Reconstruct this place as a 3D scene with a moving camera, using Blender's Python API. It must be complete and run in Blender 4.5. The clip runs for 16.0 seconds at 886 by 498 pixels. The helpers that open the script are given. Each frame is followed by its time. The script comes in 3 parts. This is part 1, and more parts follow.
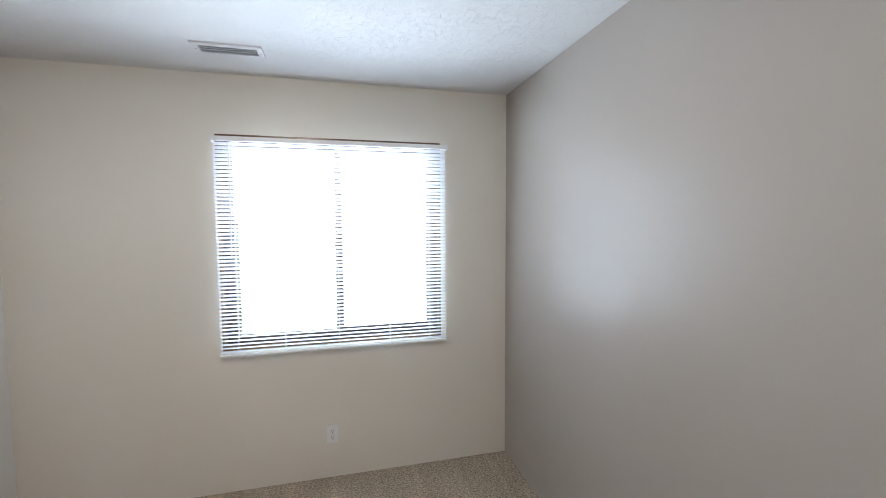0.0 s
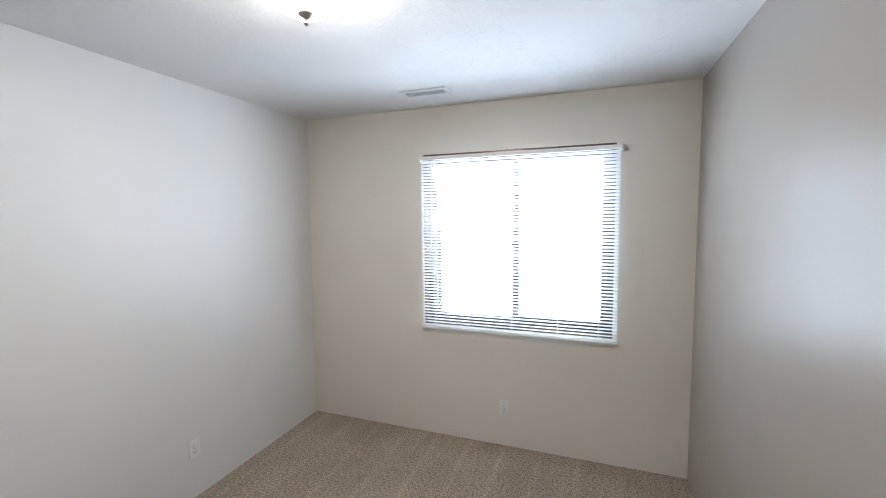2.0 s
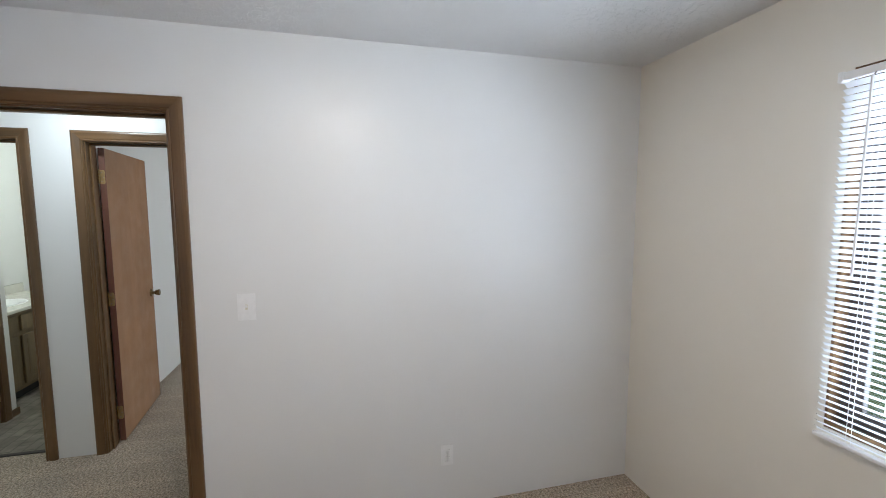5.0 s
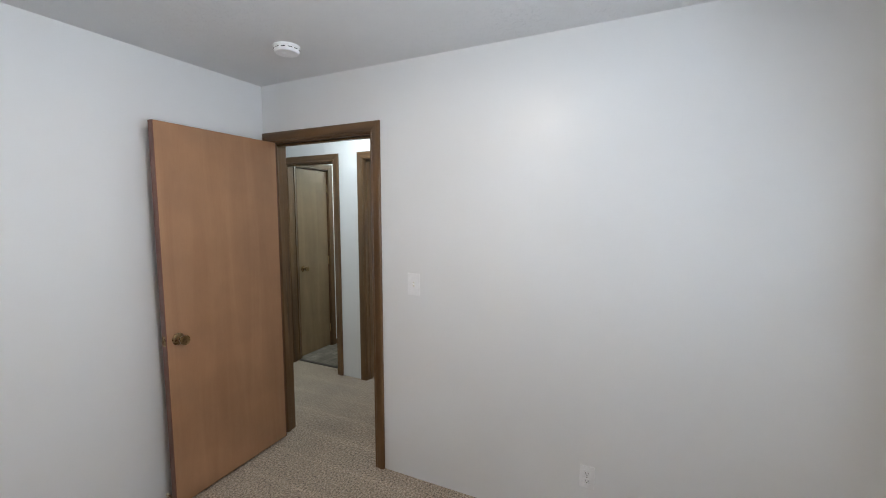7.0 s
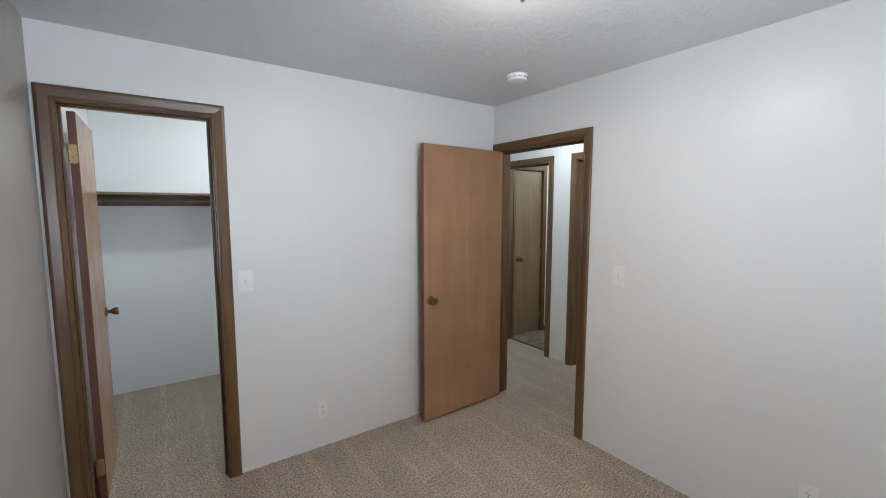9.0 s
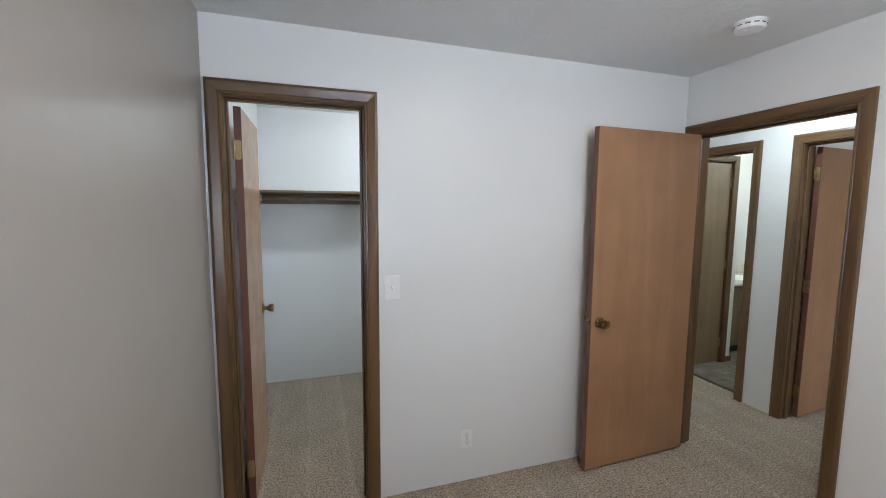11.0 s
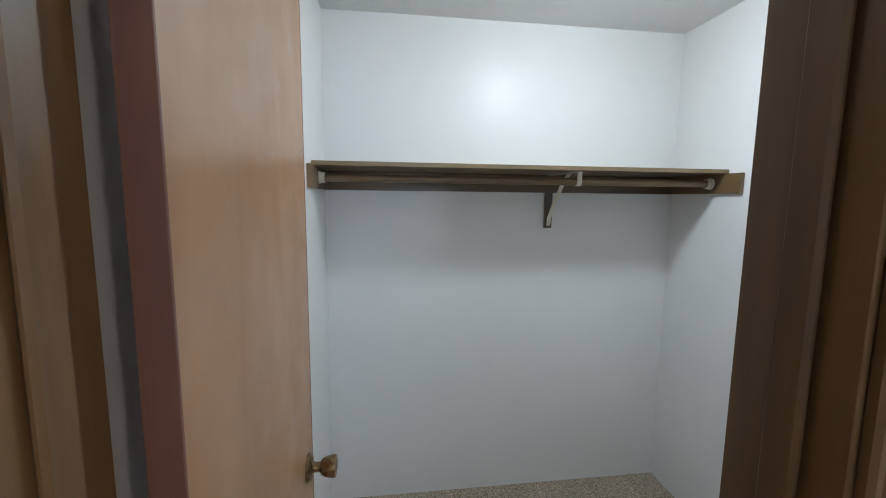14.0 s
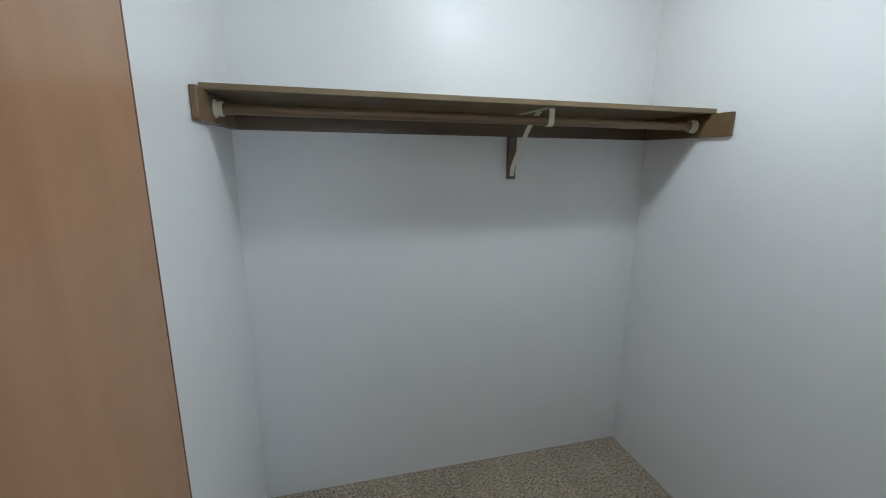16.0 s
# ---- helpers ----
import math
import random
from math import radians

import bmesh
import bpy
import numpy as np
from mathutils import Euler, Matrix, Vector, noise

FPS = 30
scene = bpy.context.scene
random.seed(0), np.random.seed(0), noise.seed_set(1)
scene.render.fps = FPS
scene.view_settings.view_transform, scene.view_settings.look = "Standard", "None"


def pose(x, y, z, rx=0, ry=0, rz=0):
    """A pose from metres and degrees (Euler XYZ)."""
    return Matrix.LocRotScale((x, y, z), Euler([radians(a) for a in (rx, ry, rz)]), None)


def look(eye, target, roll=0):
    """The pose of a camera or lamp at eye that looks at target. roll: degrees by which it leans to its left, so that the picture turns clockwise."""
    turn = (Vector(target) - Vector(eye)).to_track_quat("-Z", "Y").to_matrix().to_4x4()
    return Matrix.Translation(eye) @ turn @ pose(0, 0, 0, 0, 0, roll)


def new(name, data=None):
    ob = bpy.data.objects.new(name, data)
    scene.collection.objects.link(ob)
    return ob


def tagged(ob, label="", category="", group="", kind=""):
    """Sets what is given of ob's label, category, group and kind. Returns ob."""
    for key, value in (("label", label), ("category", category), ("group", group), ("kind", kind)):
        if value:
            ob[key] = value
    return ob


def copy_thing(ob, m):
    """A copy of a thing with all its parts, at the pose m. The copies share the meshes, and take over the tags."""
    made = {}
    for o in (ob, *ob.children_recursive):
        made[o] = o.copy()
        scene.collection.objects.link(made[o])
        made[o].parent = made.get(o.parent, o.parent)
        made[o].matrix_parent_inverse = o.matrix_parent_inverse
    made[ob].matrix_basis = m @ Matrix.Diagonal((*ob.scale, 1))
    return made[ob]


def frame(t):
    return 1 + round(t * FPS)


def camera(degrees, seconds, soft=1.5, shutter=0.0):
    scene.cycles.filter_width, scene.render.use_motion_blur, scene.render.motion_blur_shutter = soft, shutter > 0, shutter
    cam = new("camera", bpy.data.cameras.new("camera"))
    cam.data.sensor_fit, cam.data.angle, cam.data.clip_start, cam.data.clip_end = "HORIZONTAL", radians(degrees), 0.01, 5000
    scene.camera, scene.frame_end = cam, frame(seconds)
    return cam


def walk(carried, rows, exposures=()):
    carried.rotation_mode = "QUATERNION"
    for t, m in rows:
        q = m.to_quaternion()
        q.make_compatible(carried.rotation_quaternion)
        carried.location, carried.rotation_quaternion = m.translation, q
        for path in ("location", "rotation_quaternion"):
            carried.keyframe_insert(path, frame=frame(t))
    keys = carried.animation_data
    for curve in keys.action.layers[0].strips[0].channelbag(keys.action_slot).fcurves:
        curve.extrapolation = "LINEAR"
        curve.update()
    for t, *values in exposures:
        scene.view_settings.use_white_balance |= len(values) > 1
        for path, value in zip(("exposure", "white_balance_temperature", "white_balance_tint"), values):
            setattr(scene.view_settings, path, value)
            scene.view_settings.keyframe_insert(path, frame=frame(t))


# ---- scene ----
cam = camera(94.5, 16.0, soft=1.0)
PATH = [
    (0, (1.695, 0.704, 1.602), (2.183, 2.64, 1.471), -0.3),
    (0.5, (1.86, 0.755, 1.652), (2.02, 2.742, 1.493), -0.3),
    (1, (2.032, 0.72, 1.644), (1.868, 2.707, 1.484), -0.4),
    (1.5, (2.184, 0.613, 1.659), (1.704, 2.547, 1.484), -0.7),
    (2, (2.203, 0.476, 1.665), (1.516, 2.347, 1.501), -0.6),
    (2.5, (2.137, 0.428, 1.625), (1.321, 2.249, 1.489), -0.1),
    (3, (2.229, 0.636, 1.649), (1.177, 2.33, 1.496), -0.4),
    (3.5, (2.265, 0.923, 1.634), (0.965, 2.435, 1.478), -0.2),
    (4, (2.151, 1.101, 1.618), (0.581, 2.33, 1.464), 0.1),
    (4.5, (2.058, 1.347, 1.624), (0.256, 2.197, 1.454), -0.2),
    (5, (2.063, 1.615, 1.635), (0.131, 2.096, 1.447), -0.1),
    (7.3, (2.024, 2.406, 1.604), (0.324, 1.37, 1.409), -0.2),
    (7.5, (2.073, 2.441, 1.615), (0.441, 1.303, 1.411), -0.3),
    (8, (2.2, 2.53, 1.619), (0.759, 1.159, 1.411), -0.1),
    (8.5, (2.304, 2.602, 1.614), (1.063, 1.046, 1.407), -0.0),
    (8.7, (2.354, 2.618, 1.606), (1.156, 1.03, 1.403), -0.0),
    (10.8, (2.343, 2.227, 1.597), (1.655, 0.36, 1.397), 0.4),
    (11, (2.336, 2.112, 1.597), (1.725, 0.218, 1.396), 0.4),
    (11.5, (2.294, 1.796, 1.588), (1.895, -0.153, 1.385), 0.4),
    (12, (2.331, 1.482, 1.585), (2.035, -0.485, 1.378), 0.5),
    (12.5, (2.378, 1.152, 1.595), (2.099, -0.818, 1.389), 0.4),
    (13, (2.4, 0.809, 1.587), (2.129, -1.161, 1.376), 0.6),
    (13.5, (2.416, 0.497, 1.577), (2.152, -1.473, 1.359), 0.4),
    (14, (2.453, 0.265, 1.582), (2.185, -1.702, 1.340), 0.6),
    (14.5, (2.474, 0.085, 1.557), (2.104, -1.862, 1.293), 0.6),
    (15, (2.449, -0.037, 1.552), (1.994, -1.96, 1.239), 0.7),
    (15.5, (2.408, -0.083, 1.533), (1.931, -1.987, 1.151), 0.8),
    (16, (2.386, -0.056, 1.527), (1.891, -1.944, 1.093), 0.7),
]
walk(cam, [(t, look(eye, target, roll)) for t, eye, target, roll in PATH],
     exposures=[(0, 0.86), (13, 0.86), (14.2, 0.80), (15, 0.74), (16, 0.62)])

# ---------------- world, sun, large lights, exposure ----------------
world = bpy.data.worlds.new("sky")
scene.world = world
world.use_nodes = True
wn = world.node_tree
sky = wn.nodes.new("ShaderNodeTexSky")
sky.sky_type, sky.sun_disc = "NISHITA", False
sky.sun_elevation, sky.sun_rotation = radians(38), radians(180)
wn.nodes["Background"].inputs["Strength"].default_value = 0.12
wn.links.new(sky.outputs[0], wn.nodes["Background"].inputs["Color"])


def lamp(name, kind, m, power, colour, radius=0.05, size=None):
    data = bpy.data.lights.new(name, kind)
    data.energy, data.color = power, colour
    if kind == "AREA" and size is None:
        data.shape, data.size = "DISK", radius * 2
    elif kind == "AREA":
        data.shape, data.size, data.size_y = "RECTANGLE", size[0], size[1]
    elif kind == "SUN":
        data.angle = radians(radius)
    else:
        data.shadow_soft_size = radius
    ob = new(name, data)
    ob.matrix_world = m
    return ob


# hazy sun behind the house
lamp("sun", "SUN", look((0, -8, 7), (0, 0, 0)), 2.0, (1, 0.95, 0.88), radius=0.6)
# daylight at the bedroom window, then fill at the far bedroom's added one
DAY = (0.70, 0.83, 1.0)
lamp("window_daylight", "AREA", look((1.677, 3.47, 1.48), (1.677, 0, 1.48)), 27, DAY, size=(1.17, 1.13))
lamp("far_room_fill", "AREA", look((-2.75, 3.47, 1.48), (-2.75, 0, 1.48)), 16, (0.88, 0.95, 1.0), size=(1.17, 1.13))
# lamps
WARM = (1.0, 0.915, 0.83)
COOL = (0.73, 0.89, 1.0)
lamp("bedroom_bulb", "POINT", pose(1.33, 1.61, 2.32), 4.2, WARM, radius=0.07)
lamp("bedroom_bowl", "AREA", pose(1.33, 1.61, 2.345), 6.4, WARM, radius=0.10)
lamp("closet_bulb", "POINT", pose(1.72, -0.97, 2.345), 4.5, COOL, radius=0.07)
lamp("closet_globe_foot", "AREA", pose(1.72, -0.97, 2.30), 3.2, COOL, radius=0.06)
# fill pair added to brighten the hall, no fixture seen there
lamp("hall_fill", "POINT", pose(-0.56, 0.15, 2.36), 2.8, (0.76, 0.92, 1.0), radius=0.07)
lamp("hall_fill_down", "AREA", pose(-0.56, 0.15, 2.365), 2.4, (0.76, 0.92, 1.0), radius=0.06)
# added fill, out of view, that lights the linen door and vanity
lamp("bathroom_fill", "POINT", pose(-2.4, -0.65, 2.33), 11, (0.88, 1.0, 0.92), radius=0.08)


# ---------------- materials ----------------
def make_mat(name, rough=0.5, spec=0.5, metal=0.0):
    m = bpy.data.materials.new(name)
    m.use_nodes = True
    nt = m.node_tree
    p = nt.nodes["Principled BSDF"]
    p.inputs["Roughness"].default_value = rough
    p.inputs["Specular IOR Level"].default_value = spec
    p.inputs["Metallic"].default_value = metal
    return m, nt, p


def coords(nt, scale=(1, 1, 1)):
    tc = nt.nodes.new("ShaderNodeTexCoord")
    mp = nt.nodes.new("ShaderNodeMapping")
    mp.inputs["Scale"].default_value = scale
    nt.links.new(tc.outputs["Object"], mp.inputs["Vector"])
    return mp.outputs["Vector"]


def noise_node(nt, vec, scale, detail=4, rough=0.55, dist=0.0):
    n = nt.nodes.new("ShaderNodeTexNoise")
    n.inputs["Scale"].default_value, n.inputs["Detail"].default_value = scale, detail
    n.inputs["Roughness"].default_value, n.inputs["Distortion"].default_value = rough, dist
    nt.links.new(vec, n.inputs["Vector"])
    return n.outputs["Fac"]


def ramp(nt, fac, stops):
    r = nt.nodes.new("ShaderNodeValToRGB")
    el = r.color_ramp.elements
    while len(el) < len(stops):
        el.new(0.5)
    for e, (pos, c) in zip(el, stops):
        e.position, e.color = pos, (*c, 1) if len(c) == 3 else c
    nt.links.new(fac, r.inputs["Fac"])
    return r.outputs["Color"]


def blend(nt, a, b, fac, mode="MULTIPLY"):
    x = nt.nodes.new("ShaderNodeMix")
    x.data_type, x.blend_type = "RGBA", mode
    x.inputs[0].default_value = fac
    nt.links.new(a, x.inputs[6])
    nt.links.new(b, x.inputs[7])
    return x.outputs[2]


def bump(nt, p, height, strength, dist, normal=None):
    b = nt.nodes.new("ShaderNodeBump")
    b.inputs["Strength"].default_value, b.inputs["Distance"].default_value = strength, dist
    nt.links.new(height, b.inputs["Height"])
    if normal:
        nt.links.new(normal, b.inputs["Normal"])
    nt.links.new(b.outputs["Normal"], p.inputs["Normal"])
    return b.outputs["Normal"]


def grey(v):
    return (v, v, v)


def scaled(c, k):
    return tuple(x * k for x in c)


def painted(name, col, rough, spec=0.32, orange_peel=0.25):
    m, nt, p = make_mat(name, rough, spec)
    v = coords(nt)
    c = ramp(nt, noise_node(nt, v, 1.3, 5), [(0.3, scaled(col, 0.965)), (0.7, col)])
    nt.links.new(c, p.inputs["Base Color"])
    r = ramp(nt, noise_node(nt, v, 3.0, 4), [(0.3, grey(rough - 0.03)), (0.7, grey(rough + 0.05))])
    nt.links.new(r, p.inputs["Roughness"])
    b1 = bump(nt, p, noise_node(nt, v, 140, 3), orange_peel, 0.0012)
    bump(nt, p, noise_node(nt, v, 2.2, 2), 0.25, 0.008, b1)
    return m


def plaster(name, col):
    m, nt, p = make_mat(name, 0.8, 0.25)
    v = coords(nt)
    c = ramp(nt, noise_node(nt, v, 2, 5), [(0.3, scaled(col, 0.95)), (0.7, col)])
    nt.links.new(c, p.inputs["Base Color"])
    patches = ramp(nt, noise_node(nt, v, 36, 5, 0.66, 1.1), [(0.53, grey(0)), (0.60, grey(0.75)), (0.70, grey(1))])
    fine = ramp(nt, noise_node(nt, v, 95, 3), [(0.3, grey(0)), (0.7, grey(1))])
    b1 = bump(nt, p, fine, 0.25, 0.002)
    bump(nt, p, patches, 0.55, 0.004, b1)
    return m


def carpet_mat(name, dark, light):
    m, nt, p = make_mat(name, 1.0, 0.05)
    v = coords(nt)
    p.inputs["Sheen Weight"].default_value = 0.25
    tuft = noise_node(nt, v, 80, 4, 0.80)
    c1 = ramp(nt, tuft, [(0.36, scaled(dark, 0.30)), (0.48, scaled(dark, 0.95)), (0.60, light)])
    fleck = ramp(nt, noise_node(nt, v, 260, 2, 0.6), [(0.36, grey(0.5)), (0.55, grey(1))])
    c2 = blend(nt, c1, fleck, 0.55)
    broad = ramp(nt, noise_node(nt, v, 2.4, 5, 0.6, 0.8), [(0.35, grey(0.84)), (0.65, grey(1))])
    lanes = ramp(nt, noise_node(nt, coords(nt, (7.0, 0.7, 1)), 1.0, 3), [(0.42, grey(0.88)), (0.58, grey(1))])
    wv = nt.nodes.new("ShaderNodeTexWave")
    wv.bands_direction = "X"
    wv.inputs["Scale"].default_value, wv.inputs["Distortion"].default_value = 1.25, 0.9
    wv.inputs["Detail"].default_value, wv.inputs["Detail Scale"].default_value = 3.0, 0.9
    nt.links.new(coords(nt, (1, 0.55, 1)), wv.inputs["Vector"])
    tracks = ramp(nt, wv.outputs["Fac"], [(0.90, grey(0.86)), (0.99, grey(1.0))])
    c3 = blend(nt, blend(nt, blend(nt, c2, broad, 1.0), lanes, 0.5), tracks, 0.75)
    nt.links.new(c3, p.inputs["Base Color"])
    vor = nt.nodes.new("ShaderNodeTexVoronoi")
    vor.inputs["Scale"].default_value = 130
    nt.links.new(v, vor.inputs["Vector"])
    b1 = bump(nt, p, vor.outputs["Distance"], 0.9, 0.006)
    bump(nt, p, tuft, 0.8, 0.005, b1)
    return m


def wood(name, dark, light, rough=0.4, along="z", spec=0.45, fine=0.5):
    m, nt, p = make_mat(name, rough, spec)
    s = {"z": (1, 1, 0.09), "x": (0.09, 1, 1), "y": (1, 0.09, 1)}[along]
    v = coords(nt, s)
    g1 = ramp(nt, noise_node(nt, v, 9, 5, 0.5, 1.2), [(0.3, dark), (0.72, light)])
    g2 = ramp(nt, noise_node(nt, v, 170, 3, 0.6), [(0.35, grey(0.88)), (0.6, grey(1))])
    c = blend(nt, g1, g2, fine)
    worn = ramp(nt, noise_node(nt, coords(nt), 3.5, 4), [(0.35, grey(0.86)), (0.65, grey(1.0))])
    c = blend(nt, c, worn, 1.0)
    nt.links.new(c, p.inputs["Base Color"])
    r = ramp(nt, noise_node(nt, coords(nt), 9, 4), [(0.3, grey(rough - 0.08)), (0.7, grey(rough + 0.1))])
    nt.links.new(r, p.inputs["Roughness"])
    bump(nt, p, noise_node(nt, v, 170, 3, 0.6), 0.12, 0.001)
    p.inputs["Coat Weight"].default_value, p.inputs["Coat Roughness"].default_value = 0.4, 0.2
    return m


def plain(name, col, rough=0.4, spec=0.5, metal=0.0, wear=0.06, scale=40):
    m, nt, p = make_mat(name, rough, spec, metal)
    v = coords(nt)
    c = ramp(nt, noise_node(nt, v, scale, 4), [(0.3, scaled(col, 1 - wear)), (0.7, col)])
    nt.links.new(c, p.inputs["Base Color"])
    r = ramp(nt, noise_node(nt, v, scale * 2, 3), [(0.3, grey(max(0.02, rough - 0.05))), (0.7, grey(rough + 0.06))])
    nt.links.new(r, p.inputs["Roughness"])
    return m


def glowing(name, col, strength):
    m, nt, p = make_mat(name, 0.3)
    p.inputs["Base Color"].default_value = (0.9, 0.9, 0.88, 1)
    p.inputs["Emission Color"].default_value = (*col, 1)
    p.inputs["Emission Strength"].default_value = strength
    return m


# north wall paint; the warm tint of the lamp is put into its colour
M_WALL = painted("lamp_warmed_wall_paint", (0.80, 0.765, 0.695), 0.33)
M_WALL2 = painted("white_wall_paint", (0.775, 0.775, 0.77), 0.33)
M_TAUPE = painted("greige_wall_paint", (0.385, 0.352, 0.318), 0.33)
M_CEIL = plaster("stomped_ceiling_plaster", (0.78, 0.78, 0.78))
M_CARPET = carpet_mat("beige_carpet", (0.49, 0.39, 0.288), (0.79, 0.665, 0.52))
M_TRIM = wood("stained_trim_wood", (0.088, 0.046, 0.018), (0.195, 0.103, 0.040), 0.36)
M_TRIM_X = wood("stained_trim_wood_level", (0.088, 0.046, 0.018), (0.195, 0.103, 0.040), 0.36, along="x")
M_TRIM_Y = wood("stained_trim_wood_cross", (0.088, 0.046, 0.018), (0.195, 0.103, 0.040), 0.36, along="y")
M_DOOR = wood("door_veneer", (0.365, 0.188, 0.094), (0.425, 0.230, 0.120), 0.40, fine=0.22)
M_DOOR_EDGE = wood("door_edge_wood", (0.145, 0.055, 0.036), (0.19, 0.075, 0.048), 0.5)
M_OLIVE = wood("linen_door_veneer", (0.20, 0.13, 0.065), (0.25, 0.17, 0.09), 0.45)
M_SHELF = wood("shelf_board_wood", (0.17, 0.115, 0.055), (0.26, 0.185, 0.095), 0.42, along="x")
M_CLEAT = wood("cleat_wood", (0.075, 0.042, 0.022), (0.15, 0.09, 0.045), 0.42, along="x")
M_CLEAT_Y = wood("side_cleat_wood", (0.12, 0.07, 0.03), (0.21, 0.13, 0.06), 0.42, along="y")
M_ROD = wood("rod_wood", (0.15, 0.09, 0.045), (0.22, 0.14, 0.07), 0.4, along="x")
M_BRASS = plain("antique_brass", (0.27, 0.18, 0.09), 0.28, metal=1.0, wear=0.35)
M_HINGE = plain("worn_bright_brass", (0.55, 0.40, 0.20), 0.35, metal=1.0, wear=0.35)
M_NICKEL = plain("brushed_nickel", (0.42, 0.40, 0.37), 0.35, metal=1.0, wear=0.15)
M_PLASTIC = plain("white_plastic", (0.86, 0.86, 0.86), 0.35)
M_IVORY = plain("ivory_plastic", (0.72, 0.68, 0.56), 0.4)
M_SLOT = plain("dark_slot", (0.02, 0.02, 0.02), 0.6)
M_VENT = plain("white_enamel", (0.76, 0.76, 0.77), 0.4)
M_DUCT = plain("dark_duct", (0.03, 0.032, 0.036), 0.8)
M_BRONZE = plain("bronze_window_frame", (0.05, 0.042, 0.04), 0.4)
M_COUNTER = plain("cultured_marble", (0.74, 0.72, 0.66), 0.2, wear=0.1, scale=9)
M_CABINET = wood("vanity_wood", (0.16, 0.11, 0.053), (0.22, 0.152, 0.076), 0.45)
M_DOME = glowing("frosted_lamp_glass", (1.0, 0.93, 0.82), 4.0)
M_GLOBE = glowing("lit_globe_glass", (0.95, 0.98, 1.0), 8.0)
M_GRASS = plain("lawn", (0.07, 0.10, 0.04), 0.9, 0.1, wear=0.5, scale=3)


def slat_material():
    m, nt, p = make_mat("blind_vinyl", 0.4, 0.4)
    p.inputs["Base Color"].default_value = (0.84, 0.85, 0.87, 1)
    tr = nt.nodes.new("ShaderNodeBsdfTranslucent")
    tr.inputs["Color"].default_value = (0.84, 0.87, 0.92, 1)
    mx = nt.nodes.new("ShaderNodeMixShader")
    mx.inputs["Fac"].default_value = 0.27
    nt.links.new(p.outputs[0], mx.inputs[1])
    nt.links.new(tr.outputs[0], mx.inputs[2])
    nt.links.new(mx.outputs[0], nt.nodes["Material Output"].inputs["Surface"])
    return m


def glass_material():
    m, nt, p = make_mat("window_glass", 0.02, 0.5)
    p.inputs["Transmission Weight"].default_value = 1.0
    p.inputs["Base Color"].default_value = (0.97, 0.99, 0.98, 1)
    p.inputs["IOR"].default_value = 1.45
    return m


def vinyl_material():
    m, nt, p = make_mat("slate_vinyl", 0.35, 0.45)
    v = coords(nt)
    c1 = ramp(nt, noise_node(nt, v, 5, 6, 0.6, 1.2), [(0.3, (0.11, 0.098, 0.082)), (0.55, (0.25, 0.225, 0.19)), (0.75, (0.42, 0.38, 0.32))])
    br = nt.nodes.new("ShaderNodeTexBrick")
    br.inputs["Scale"].default_value = 3.3
    br.inputs["Color1"].default_value, br.inputs["Color2"].default_value = (1, 1, 1, 1), (0.75, 0.75, 0.75, 1)
    br.inputs["Mortar"].default_value, br.inputs["Mortar Size"].default_value = (0.45, 0.45, 0.45, 1), 0.012
    nt.links.new(v, br.inputs["Vector"])
    nt.links.new(blend(nt, c1, br.outputs["Color"], 1.0), p.inputs["Base Color"])
    return m


M_SLAT, M_GLASS, M_VINYL = slat_material(), glass_material(), vinyl_material()


# ---------------- mesh helpers ----------------
def box(bm, x0, y0, z0, x1, y1, z1):
    m = Matrix.LocRotScale(((x0 + x1) / 2, (y0 + y1) / 2, (z0 + z1) / 2), None, (abs(x1 - x0), abs(y1 - y0), abs(z1 - z0)))
    return bmesh.ops.create_cube(bm, size=1, matrix=m)["verts"]


def one_box(x0, y0, z0, x1, y1, z1, soft=0.0, segments=2):
    bm = bmesh.new()
    box(bm, x0, y0, z0, x1, y1, z1)
    if soft:
        bmesh.ops.bevel(bm, geom=bm.edges[:], offset=soft, segments=segments, affect="EDGES", profile=0.6)
    return bm


def boxes(*rows):
    bm = bmesh.new()
    for r in rows:
        box(bm, *r)
    return bm


